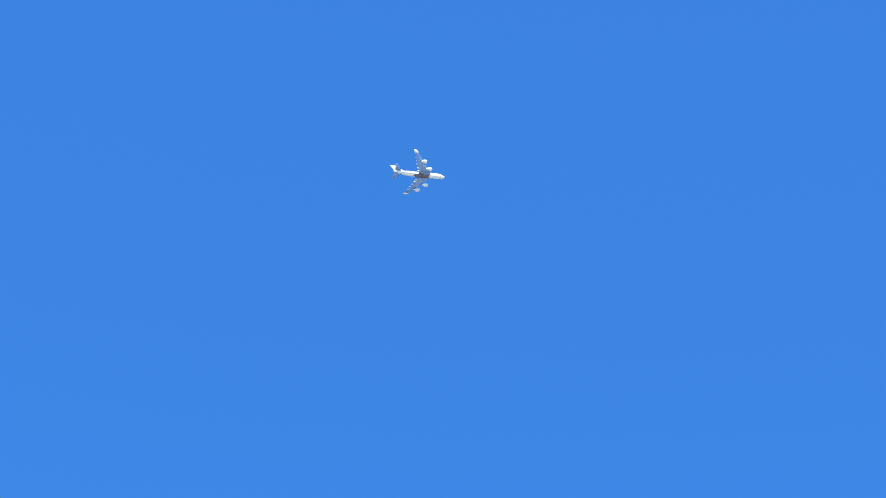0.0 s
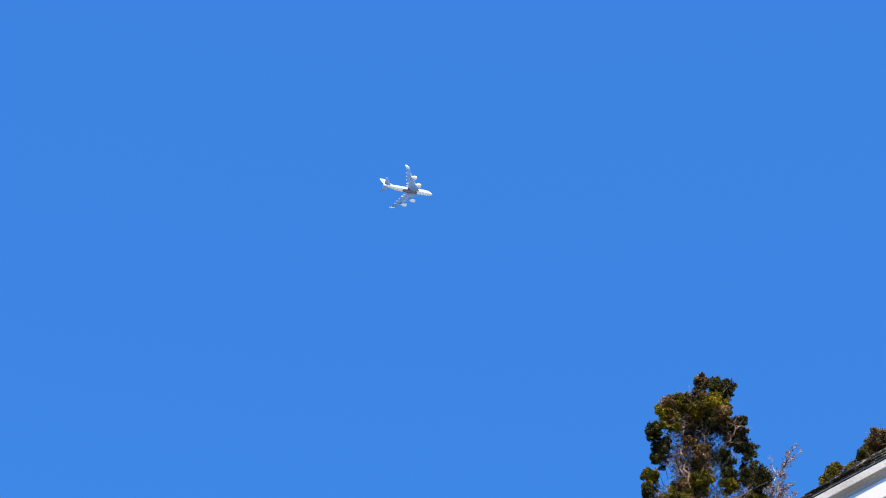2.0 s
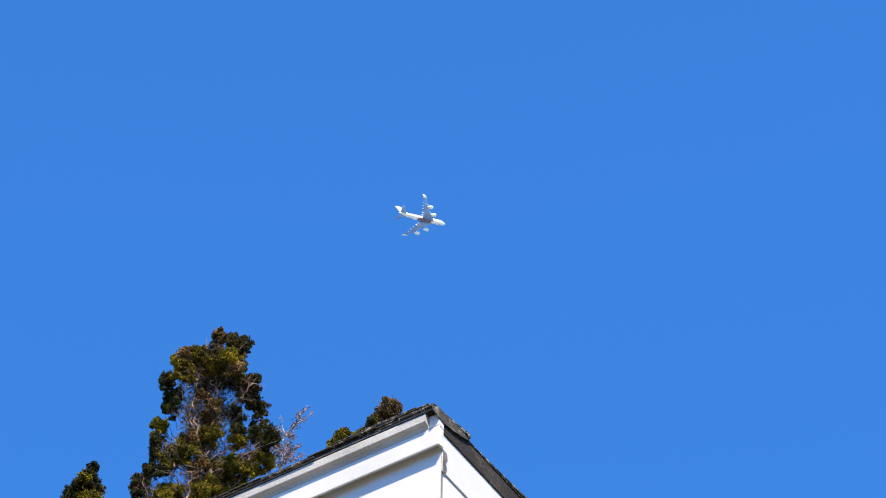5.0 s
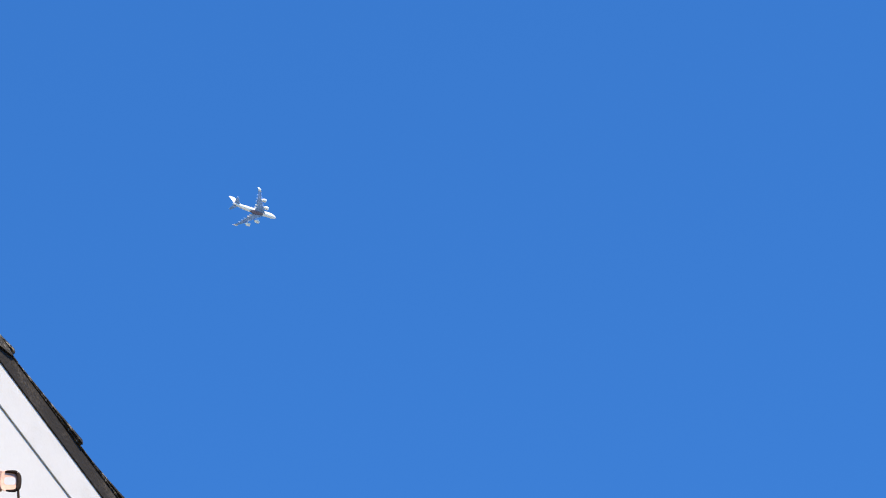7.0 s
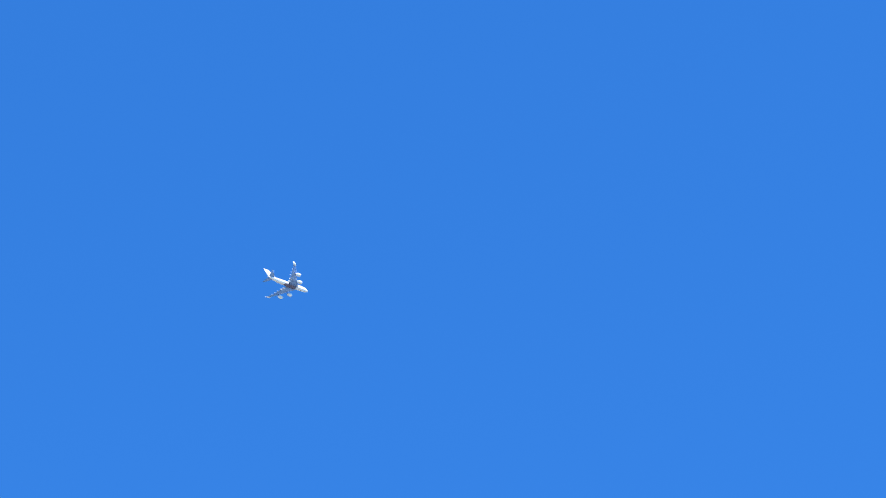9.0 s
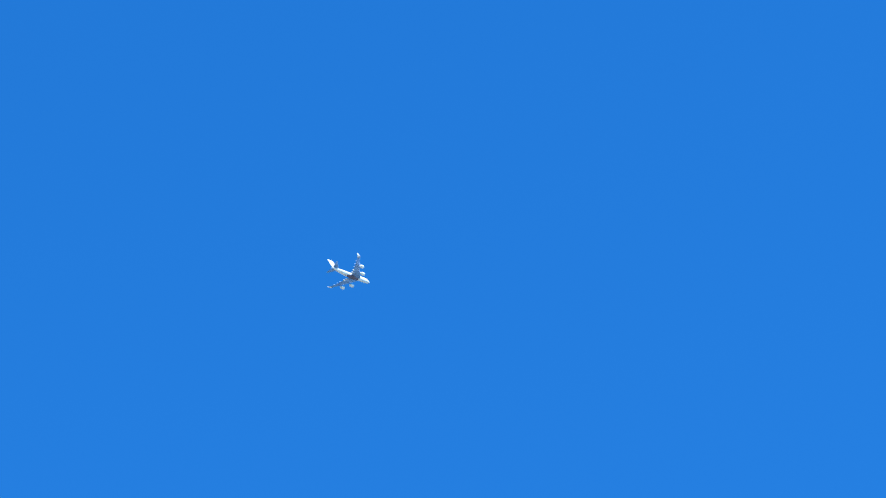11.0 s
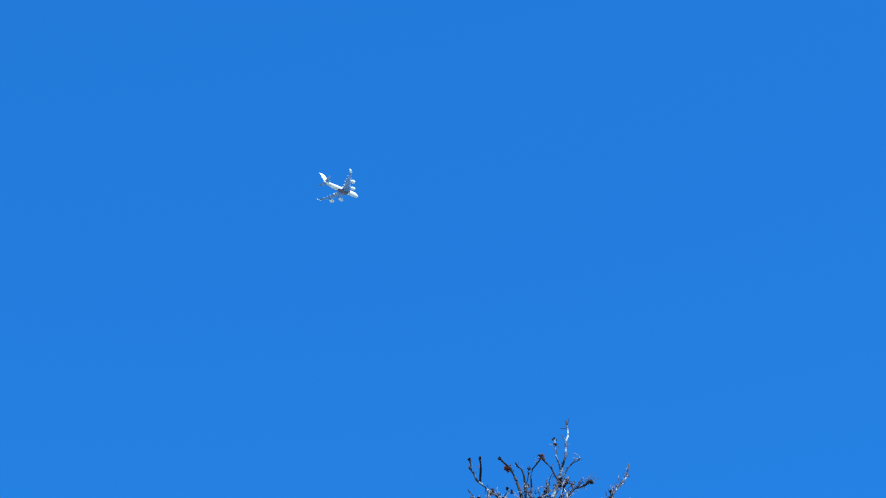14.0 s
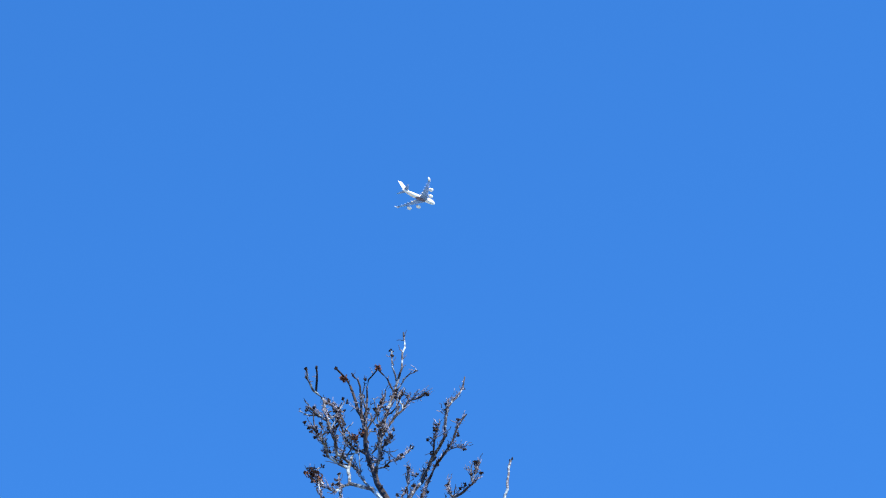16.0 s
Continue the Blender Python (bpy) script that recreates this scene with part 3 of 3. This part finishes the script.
def pod_tree():
    """The leafless tree with seed pods, limb by limb."""
    easel = Easel((9.528, 16.471, 16.227), 30.05, 24 / 6600, 37.0, 0.0)
    S = 24 / 6600
    rng = random.Random(11)
    t = tagged(new("bare_tree"), "leafless tree with highlights painted into pale bark and dark seed pods", "tree")

    def e(u, v, more=0.0):
        return easel(u - 214, v - 100, 0.35 * noise.noise((u * 0.013, v * 0.013, 7.3)) + more)

    bm = bmesh.new()
    tube(bm, [e(190, 378), e(206, 430), e(215, 560), Vector((9.9, 17.3, 3.0)), Vector((9.95, 17.4, -0.05))], [0.026, 0.036, 0.07, 0.16, 0.22], 9)
    part("trunk", bm, M_PALEBARK, t)
    twigs, tips, joints = bmesh.new(), [], []

    def bough(bark, w0, w1, *flat):
        """Width at the foot and at the tip, then across and down from foot to tip."""
        pts = [e(u, v) for u, v in zip(flat[::2], flat[1::2])]
        fine = []
        for a, b in zip(pts, pts[1:]):
            fine += [a, a.lerp(b, 0.5) + Vector((rng.gauss(0, 1), rng.gauss(0, 1), rng.gauss(0, 1))) * 1.4 * S]
        fine.append(pts[-1])
        n = len(fine) - 1
        joints.extend((q, (b - a).normalized()) for a, q, b in zip(fine, fine[1:], fine[2:]) if 15.2 < q.z < 15.72 and w1 < 5 and (q - easel.top).dot(easel.right) < 0)
        bm = bmesh.new()
        tube(bm, fine, [S * (w0 + (w1 - w0) * i / n) * 0.41 * rng.uniform(0.85, 1.15) for i in range(n + 1)], 7)
        part("limb", bm, bark, t)
        if rng.random() < 0.6:
            tips.append(fine[-1])
        # side twigs, thickest in the inner crown
        for i in range(1, n):
            inner = fine[i].z < 15.8
            for _ in range((10 if inner else 2) if w1 < 5 else 0):
                if rng.random() < 0.6:
                    d = (fine[i] - fine[i - 1]).normalized() + Vector((rng.gauss(0, 0.34), rng.gauss(0, 0.34), rng.gauss(0.5, 0.3)))
                    end = fine[i] + d.normalized() * S * (rng.uniform(8, 28) if inner else rng.uniform(5, 11))
                    limb(twigs, rng, fine[i], end, S * rng.uniform(0.7, 1.1), S * 0.5, 0.07, 5, 5)
                    if rng.random() < 0.11:
                        tips.append(end)
                    if rng.random() < 0.3:
                        mid = fine[i].lerp(end, 0.6)
                        limb(twigs, rng, mid, mid + Vector((rng.gauss(0, 1), rng.gauss(0, 1), rng.gauss(0.6, 0.8))).normalized() * S * rng.uniform(6, 16), S * 0.8, S * 0.45, 0.09, 3, 4)

    bough(M_DARKBARK, 13, 4, 192, 384, 168, 350, 160, 325, 150, 300, 148, 262, 140, 235, 130, 212, 120, 185, 112, 170, 95, 152)
    bough(M_PALEBARK, 9, 5, 185, 384, 158, 358, 120, 350, 117, 330, 122, 312, 130, 298, 148, 292)
    bough(M_GREYBARK, 7, 3, 118, 352, 98, 362, 78, 355, 62, 335, 45, 325)
    bough(M_DARKBARK, 6, 3, 150, 302, 128, 293, 112, 272, 102, 245, 92, 225)
    bough(M_PALEBARK, 7, 3, 118, 325, 84, 305, 77, 285, 65, 265, 56, 253)
    bough(M_PALEBARK, 7, 4, 122, 318, 98, 300, 92, 270, 82, 245, 76, 225, 72, 205, 55, 190, 46, 172, 43, 152)
    bough(M_DARKBARK, 5, 4, 60, 195, 62, 172, 61, 150)
    bough(M_DARKBARK, 5, 3, 112, 250, 98, 228, 85, 215, 72, 205)
    bough(M_GREYBARK, 4, 3, 88, 248, 68, 236, 52, 228)
    bough(M_DARKBARK, 6, 3, 140, 234, 138, 200, 133, 172, 122, 160)
    bough(M_DARKBARK, 5, 3, 148, 248, 150, 205, 152, 172, 167, 155)
    bough(M_DARKBARK, 4, 3, 150, 258, 165, 235, 176, 218, 177, 202)
    bough(M_GREYBARK, 9, 3, 164, 338, 172, 310, 174, 275, 181, 240, 191, 210, 198, 195, 205, 170, 211, 152, 212, 125, 216, 105, 214, 88)
    bough(M_DARKBARK, 4, 3, 198, 195, 186, 172, 170, 155)
    bough(M_PALEBARK, 4, 3, 202, 180, 194, 150, 193, 122)
    bough(M_PALEBARK, 4, 2, 199, 192, 212, 175, 225, 162, 236, 154)
    bough(M_DARKBARK, 5, 3, 176, 268, 200, 235, 220, 213, 235, 206, 252, 196)
    bough(M_GREYBARK, 3, 2, 222, 212, 216, 198, 214, 186)
    bough(M_GREYBARK, 4, 2, 170, 324, 190, 312, 210, 306, 228, 288)
    bough(M_GREYBARK, 10, 3, 207, 435, 222, 375, 245, 350, 255, 328, 265, 305, 284, 272, 287, 236, 290, 220, 306, 204, 318, 184, 322, 168)
    bough(M_DARKBARK, 8, 3, 222, 420, 240, 385, 254, 352, 270, 320, 290, 290, 305, 258, 323, 232)
    bough(M_GREYBARK, 3, 2, 288, 294, 305, 288, 318, 292)
    bough(M_DARKBARK, 4, 3, 264, 306, 267, 275, 270, 249)
    bough(M_GREYBARK, 7, 3, 225, 450, 285, 385, 312, 368, 331, 350, 330, 320)
    bough(M_PALEBARK, 3, 2, 331, 345, 338, 328, 340, 318)
    bough(M_PALEBARK, 4, 3, 300, 376, 292, 365, 290, 350)
    bough(M_PALEBARK, 9, 5, 215, 520, 300, 460, 370, 415, 384, 385, 392, 360, 395, 335, 400, 312)
    bough(M_PALEBARK, 5, 3, 160, 359, 138, 335, 120, 315)
    bough(M_GREYBARK, 6, 3, 160, 460, 90, 410, 78, 385, 68, 352, 58, 340)
    bough(M_GREYBARK, 6, 3, 170, 450, 112, 410, 108, 388, 104, 360, 102, 335)
    bough(M_GREYBARK, 4, 2, 205, 395, 210, 372, 221, 352, 222, 335, 236, 338)
    bough(M_GREYBARK, 4, 2, 158, 300, 172, 290, 186, 280, 196, 258)
    # younger shoots off the boughs of the inner crown
    for q, way in rng.sample(joints, min(46, len(joints))):
        pts = [q]
        d = way + Vector((rng.gauss(0, 0.45), rng.gauss(0, 0.3), rng.gauss(0.3, 0.3)))
        for _ in range(rng.randint(4, 7)):
            d = (d + Vector((rng.gauss(0, 0.35), rng.gauss(0, 0.3), rng.gauss(0.12, 0.3)))).normalized()
            pts.append(pts[-1] + d * S * rng.uniform(7, 12))
            for _ in range(2):
                if rng.random() < 0.6:
                    end = pts[-1] + (d + Vector((rng.gauss(0, 0.7), rng.gauss(0, 0.7), rng.gauss(0.2, 0.6)))).normalized() * S * rng.uniform(4, 11)
                    limb(twigs, rng, pts[-1], end, S * 0.8, S * 0.5, 0.08, 3, 4)
                    if rng.random() < 0.12:
                        tips.append(end)
        bm = bmesh.new()
        tube(bm, pts, [S * (1.5 - 0.7 * i / (len(pts) - 1)) for i in range(len(pts))], 6)
        part("shoot", bm, rng.choice((M_DARKBARK, M_GREYBARK, M_GREYBARK, M_PALEBARK)), t)
        if rng.random() < 0.4:
            tips.append(pts[-1])
    stuff(part("twigwork", twigs, M_GREYTWIG, t, "fine brown and grey twigs"))
    # seed heads at the twig ends, a few shapes shared
    shapes = []
    for k in range(5):
        pod = Needles()
        for _ in range(rng.randint(4, 7)):
            pod.spray(rng, Vector((rng.gauss(0, 1), rng.gauss(0, 1), rng.gauss(0, 1))) * S * 1.3, S * rng.uniform(4, 5.6), 0.3, 0.45)
        shapes.append(pod)
    made = []
    for k, q in enumerate(tips):
        if k < 5:
            ob = shapes[k].part("seed_pod", M_POD, t, "dark brown seed pod")
            made.append(ob)
        else:
            ob = made[k % 5].copy()
            scene.collection.objects.link(ob)
        ob.matrix_basis = Matrix.Translation(q) @ pose(0, 0, 0, 0, 0, 67 * k)
    for u, v, r in ((57, 335, 13), (68, 345, 9), (168, 150, 5), (127, 273, 7), (142, 265, 7), (108, 170, 6)):
        nest = Needles()
        for _ in range(int(r * 8)):
            nest.spray(rng, e(u, v) + Vector((rng.gauss(0, 1), rng.gauss(0, 1), rng.gauss(0, 1))) * S * r * 0.45, S * rng.uniform(4, 8), 0)
        nest.part("leaf_tuft", M_NEST, t, "tuft of dead reddish leaves")


pod_tree()


# ---- scrolled metal ornament before the house corner ----
def ornament():
    e = Easel((0.041, 7.252, 8.281), 0.2, 9.85 / 6600, 42.7, -4.0)
    t = tagged(new("metal_ornament"), "pinkish scrolled metal ornament with dark iron rims on the corner", "ornament")

    def plate(top, height, thick):
        bm = bmesh.new()
        rings = []
        for u, v, d in top:
            rings.append([e(u, v, d), e(u, v, d + thick), e(u + 1, v + height, d + thick + 0.02), e(u + 1, v + height, d + 0.02)])
        loft(bm, rings)
        fix(bm)
        bmesh.ops.bevel(bm, geom=bm.edges[:], offset=0.002, segments=1, affect="EDGES")
        return bm

    def bow(k, power):
        return math.copysign(abs(k) ** power, k)

    def ring(u, v, ru, rv, hu, hv, thick, blunt=0.85):
        """An oval eye: flat iron with an oval hole, rounded."""
        bm, n = bmesh.new(), 28
        rows = []
        for ku, kv, d in ((hu, hv, 0.0), (ru * 0.97, rv * 0.97, -0.002), (ru, rv, 0.004), (ru, rv, thick), (hu, hv, thick)):
            rows.append([bm.verts.new(e(u + ku * bow(math.cos(2 * math.pi * i / n), blunt), v + kv * bow(math.sin(2 * math.pi * i / n), blunt), d)) for i in range(n)])
        for a, b in zip(rows, rows[1:] + rows[:1]):
            for i in range(n):
                bm.faces.new((a[i], a[(i + 1) % n], b[(i + 1) % n], b[i]))
        return fix(bm)

    part("plate", plate([(-142, 190, 0.03), (-110, 184, 0.0), (-75, 173, -0.01), (-45, 165, -0.01), (-24, 163, 0.0), (-17, 164, 0.008)], 36, 0.012), M_COPPER, t, "sunlit pinkish metal band")
    # same band as the plates; its shade is put into the dark colour
    part("bend", plate([(-1, 171, 0.012), (2, 177, 0.022), (5, 184, 0.028), (9, 191, 0.020), (17, 193, 0.004)], 36, 0.012), M_IRON_SHADE, t, "bend of the metal band with its shade as dark colour")
    part("plate", plate([(16, 192, 0.002), (26, 192, -0.006), (38, 194, -0.005)], 36, 0.012), M_COPPER, t, "sunlit pinkish metal band")
    part("eye", ring(-156, 200, 17, 17, 8, 6, 0.02), M_COPPER, t, "pinkish metal eye")
    part("eye", ring(-10, 183, 13, 18, 8, 6, 0.02), M_COPPER, t, "pinkish metal eye")
    part("eye", ring(52, 211, 17, 17.5, 10, 7, 0.02, 0.62), M_COPPER, t, "pinkish metal eye")
    for u, v, ru, rv, blunt in ((-156, 200, 17, 17, 0.85), (-10, 183, 13, 18, 0.85), (52, 211, 17, 17.5, 0.62)):
        bm = bmesh.new()
        arc = [math.pi * (-0.62 + 1.2 * k / 16) for k in range(17)]
        tube(bm, [e(u + (ru - 1.5) * bow(math.cos(a), blunt), v + (rv - 1.5) * bow(math.sin(a), blunt), -0.004) for a in arc], [0.0022 + 0.0042 * math.sin(math.pi * k / 16) for k in range(17)], 8)
        part("rim", bm, M_IRON_SHADE, t, "dark iron rim")
    for pts, w in (([(4, 222), (8, 250), (8, 330)], 3.0), ([(66, 218), (68, 240), (68, 330)], 2.2)):
        bm = bmesh.new()
        tube(bm, [e(u, v, 0.02) for u, v in pts], [w * 9.85 / 6600] * len(pts), 8)
        part("stem", bm, M_IRON_SHADE, t, "dark iron stem")
    bm = bmesh.new()
    tube(bm, [e(66, 322, 0.012), e(30, 330, 0.012), e(8, 322, 0.012)], [0.006] * 3, 8)
    part("brace", bm, M_IRON_SHADE, t)
    bm = bmesh.new()
    foot = e(8, 318, 0.012)
    wall = at(0.02, 0.02, 0)
    tube(bm, [foot, Vector((wall.x, wall.y, foot.z))], [0.008, 0.008], 8)
    part("bracket", bm, M_IRON_SHADE, t)


ornament()


# ---- flagpole whose white ball alone rises into view ----
def flagpole(x, y, top):
    t = tagged(new("flagpole"), "tall slim white flagpole with a round ball on top", "flagpole")
    t.matrix_world = pose(x, y, 0)
    bm = bmesh.new()
    tube(bm, [Vector((0, 0, -0.05)), Vector((0, 0, 0.25)), Vector((0, 0, 0.27)), Vector((0, 0, top * 0.5)), Vector((0, 0, top - 0.044))], [0.16, 0.15, 0.10, 0.07, 0.018], 16)
    part("pole", bm, M_PAINT, t, smooth=True)
    bm = bmesh.new()
    bmesh.ops.create_uvsphere(bm, u_segments=20, v_segments=12, radius=0.025)
    bmesh.ops.translate(bm, verts=bm.verts[:], vec=(0, 0, top - 0.025))
    part("ball", bm, M_PAINT, t, "round white ball", True)


flagpole(-4.090, 21.876, 21.750)


# ---- unseen ring of foliage, well below the view, added to block low sky light ----
def woods():
    rng, leaf = random.Random(21), Needles()
    for _ in range(14000):
        a, r = rng.uniform(0, 2 * math.pi), rng.uniform(52, 64)
        top = 18 + 4 * noise.noise((math.cos(a) * 5, math.sin(a) * 5, 2.0))
        leaf.spray(rng, Vector((r * math.sin(a), r * math.cos(a), rng.uniform(0.3, top))), rng.uniform(1.2, 2.4), 0.4)
    ob = leaf.part("woods", M_NEEDLE, None)
    tagged(ob, "unseen ring of dark foliage added to block low sky light", "woods", kind="stuff")


woods()


# ---- the aircraft's flight ----
COURSE = ((0.5720, 3.3466, 3.3545), (1.5008, 0.1153, -0.1350), (-0.2515, -0.2401, -0.0501), (-0.0716, -0.0040, -0.0163), (0.1516, 0.0263, -0.0289))   # kilometres: place at mid-clip and its changes
TRIM = (64.41, 6.40, 12.93, 14.02, -2.00, 2.65)   # heading and its change, pitch, bank, and their changes


def flight(t):
    k = (t - 8) / 8
    c = sum((Vector(q) * 1000 * k ** i for i, q in enumerate(COURSE)), Vector((0, 0, EYE)))
    h, p, b = radians(TRIM[0] + TRIM[1] * k), radians(TRIM[2] + TRIM[5] * k), radians(TRIM[3] + TRIM[4] * k)
    f = Vector((math.sin(h) * math.cos(p), math.cos(h) * math.cos(p), math.sin(p)))
    l = Vector((-math.cos(h), math.sin(h), 0))
    l = math.cos(b) * l - math.sin(b) * f.cross(l)
    m = Matrix((f, l, f.cross(l))).transposed()
    return Matrix.Translation(c - m @ Vector((-33, 0, 0)) * 0.976) @ m.to_4x4()


def motions():
    walk(plane, [(t / 2, flight(t / 2)) for t in range(33)])


motions()
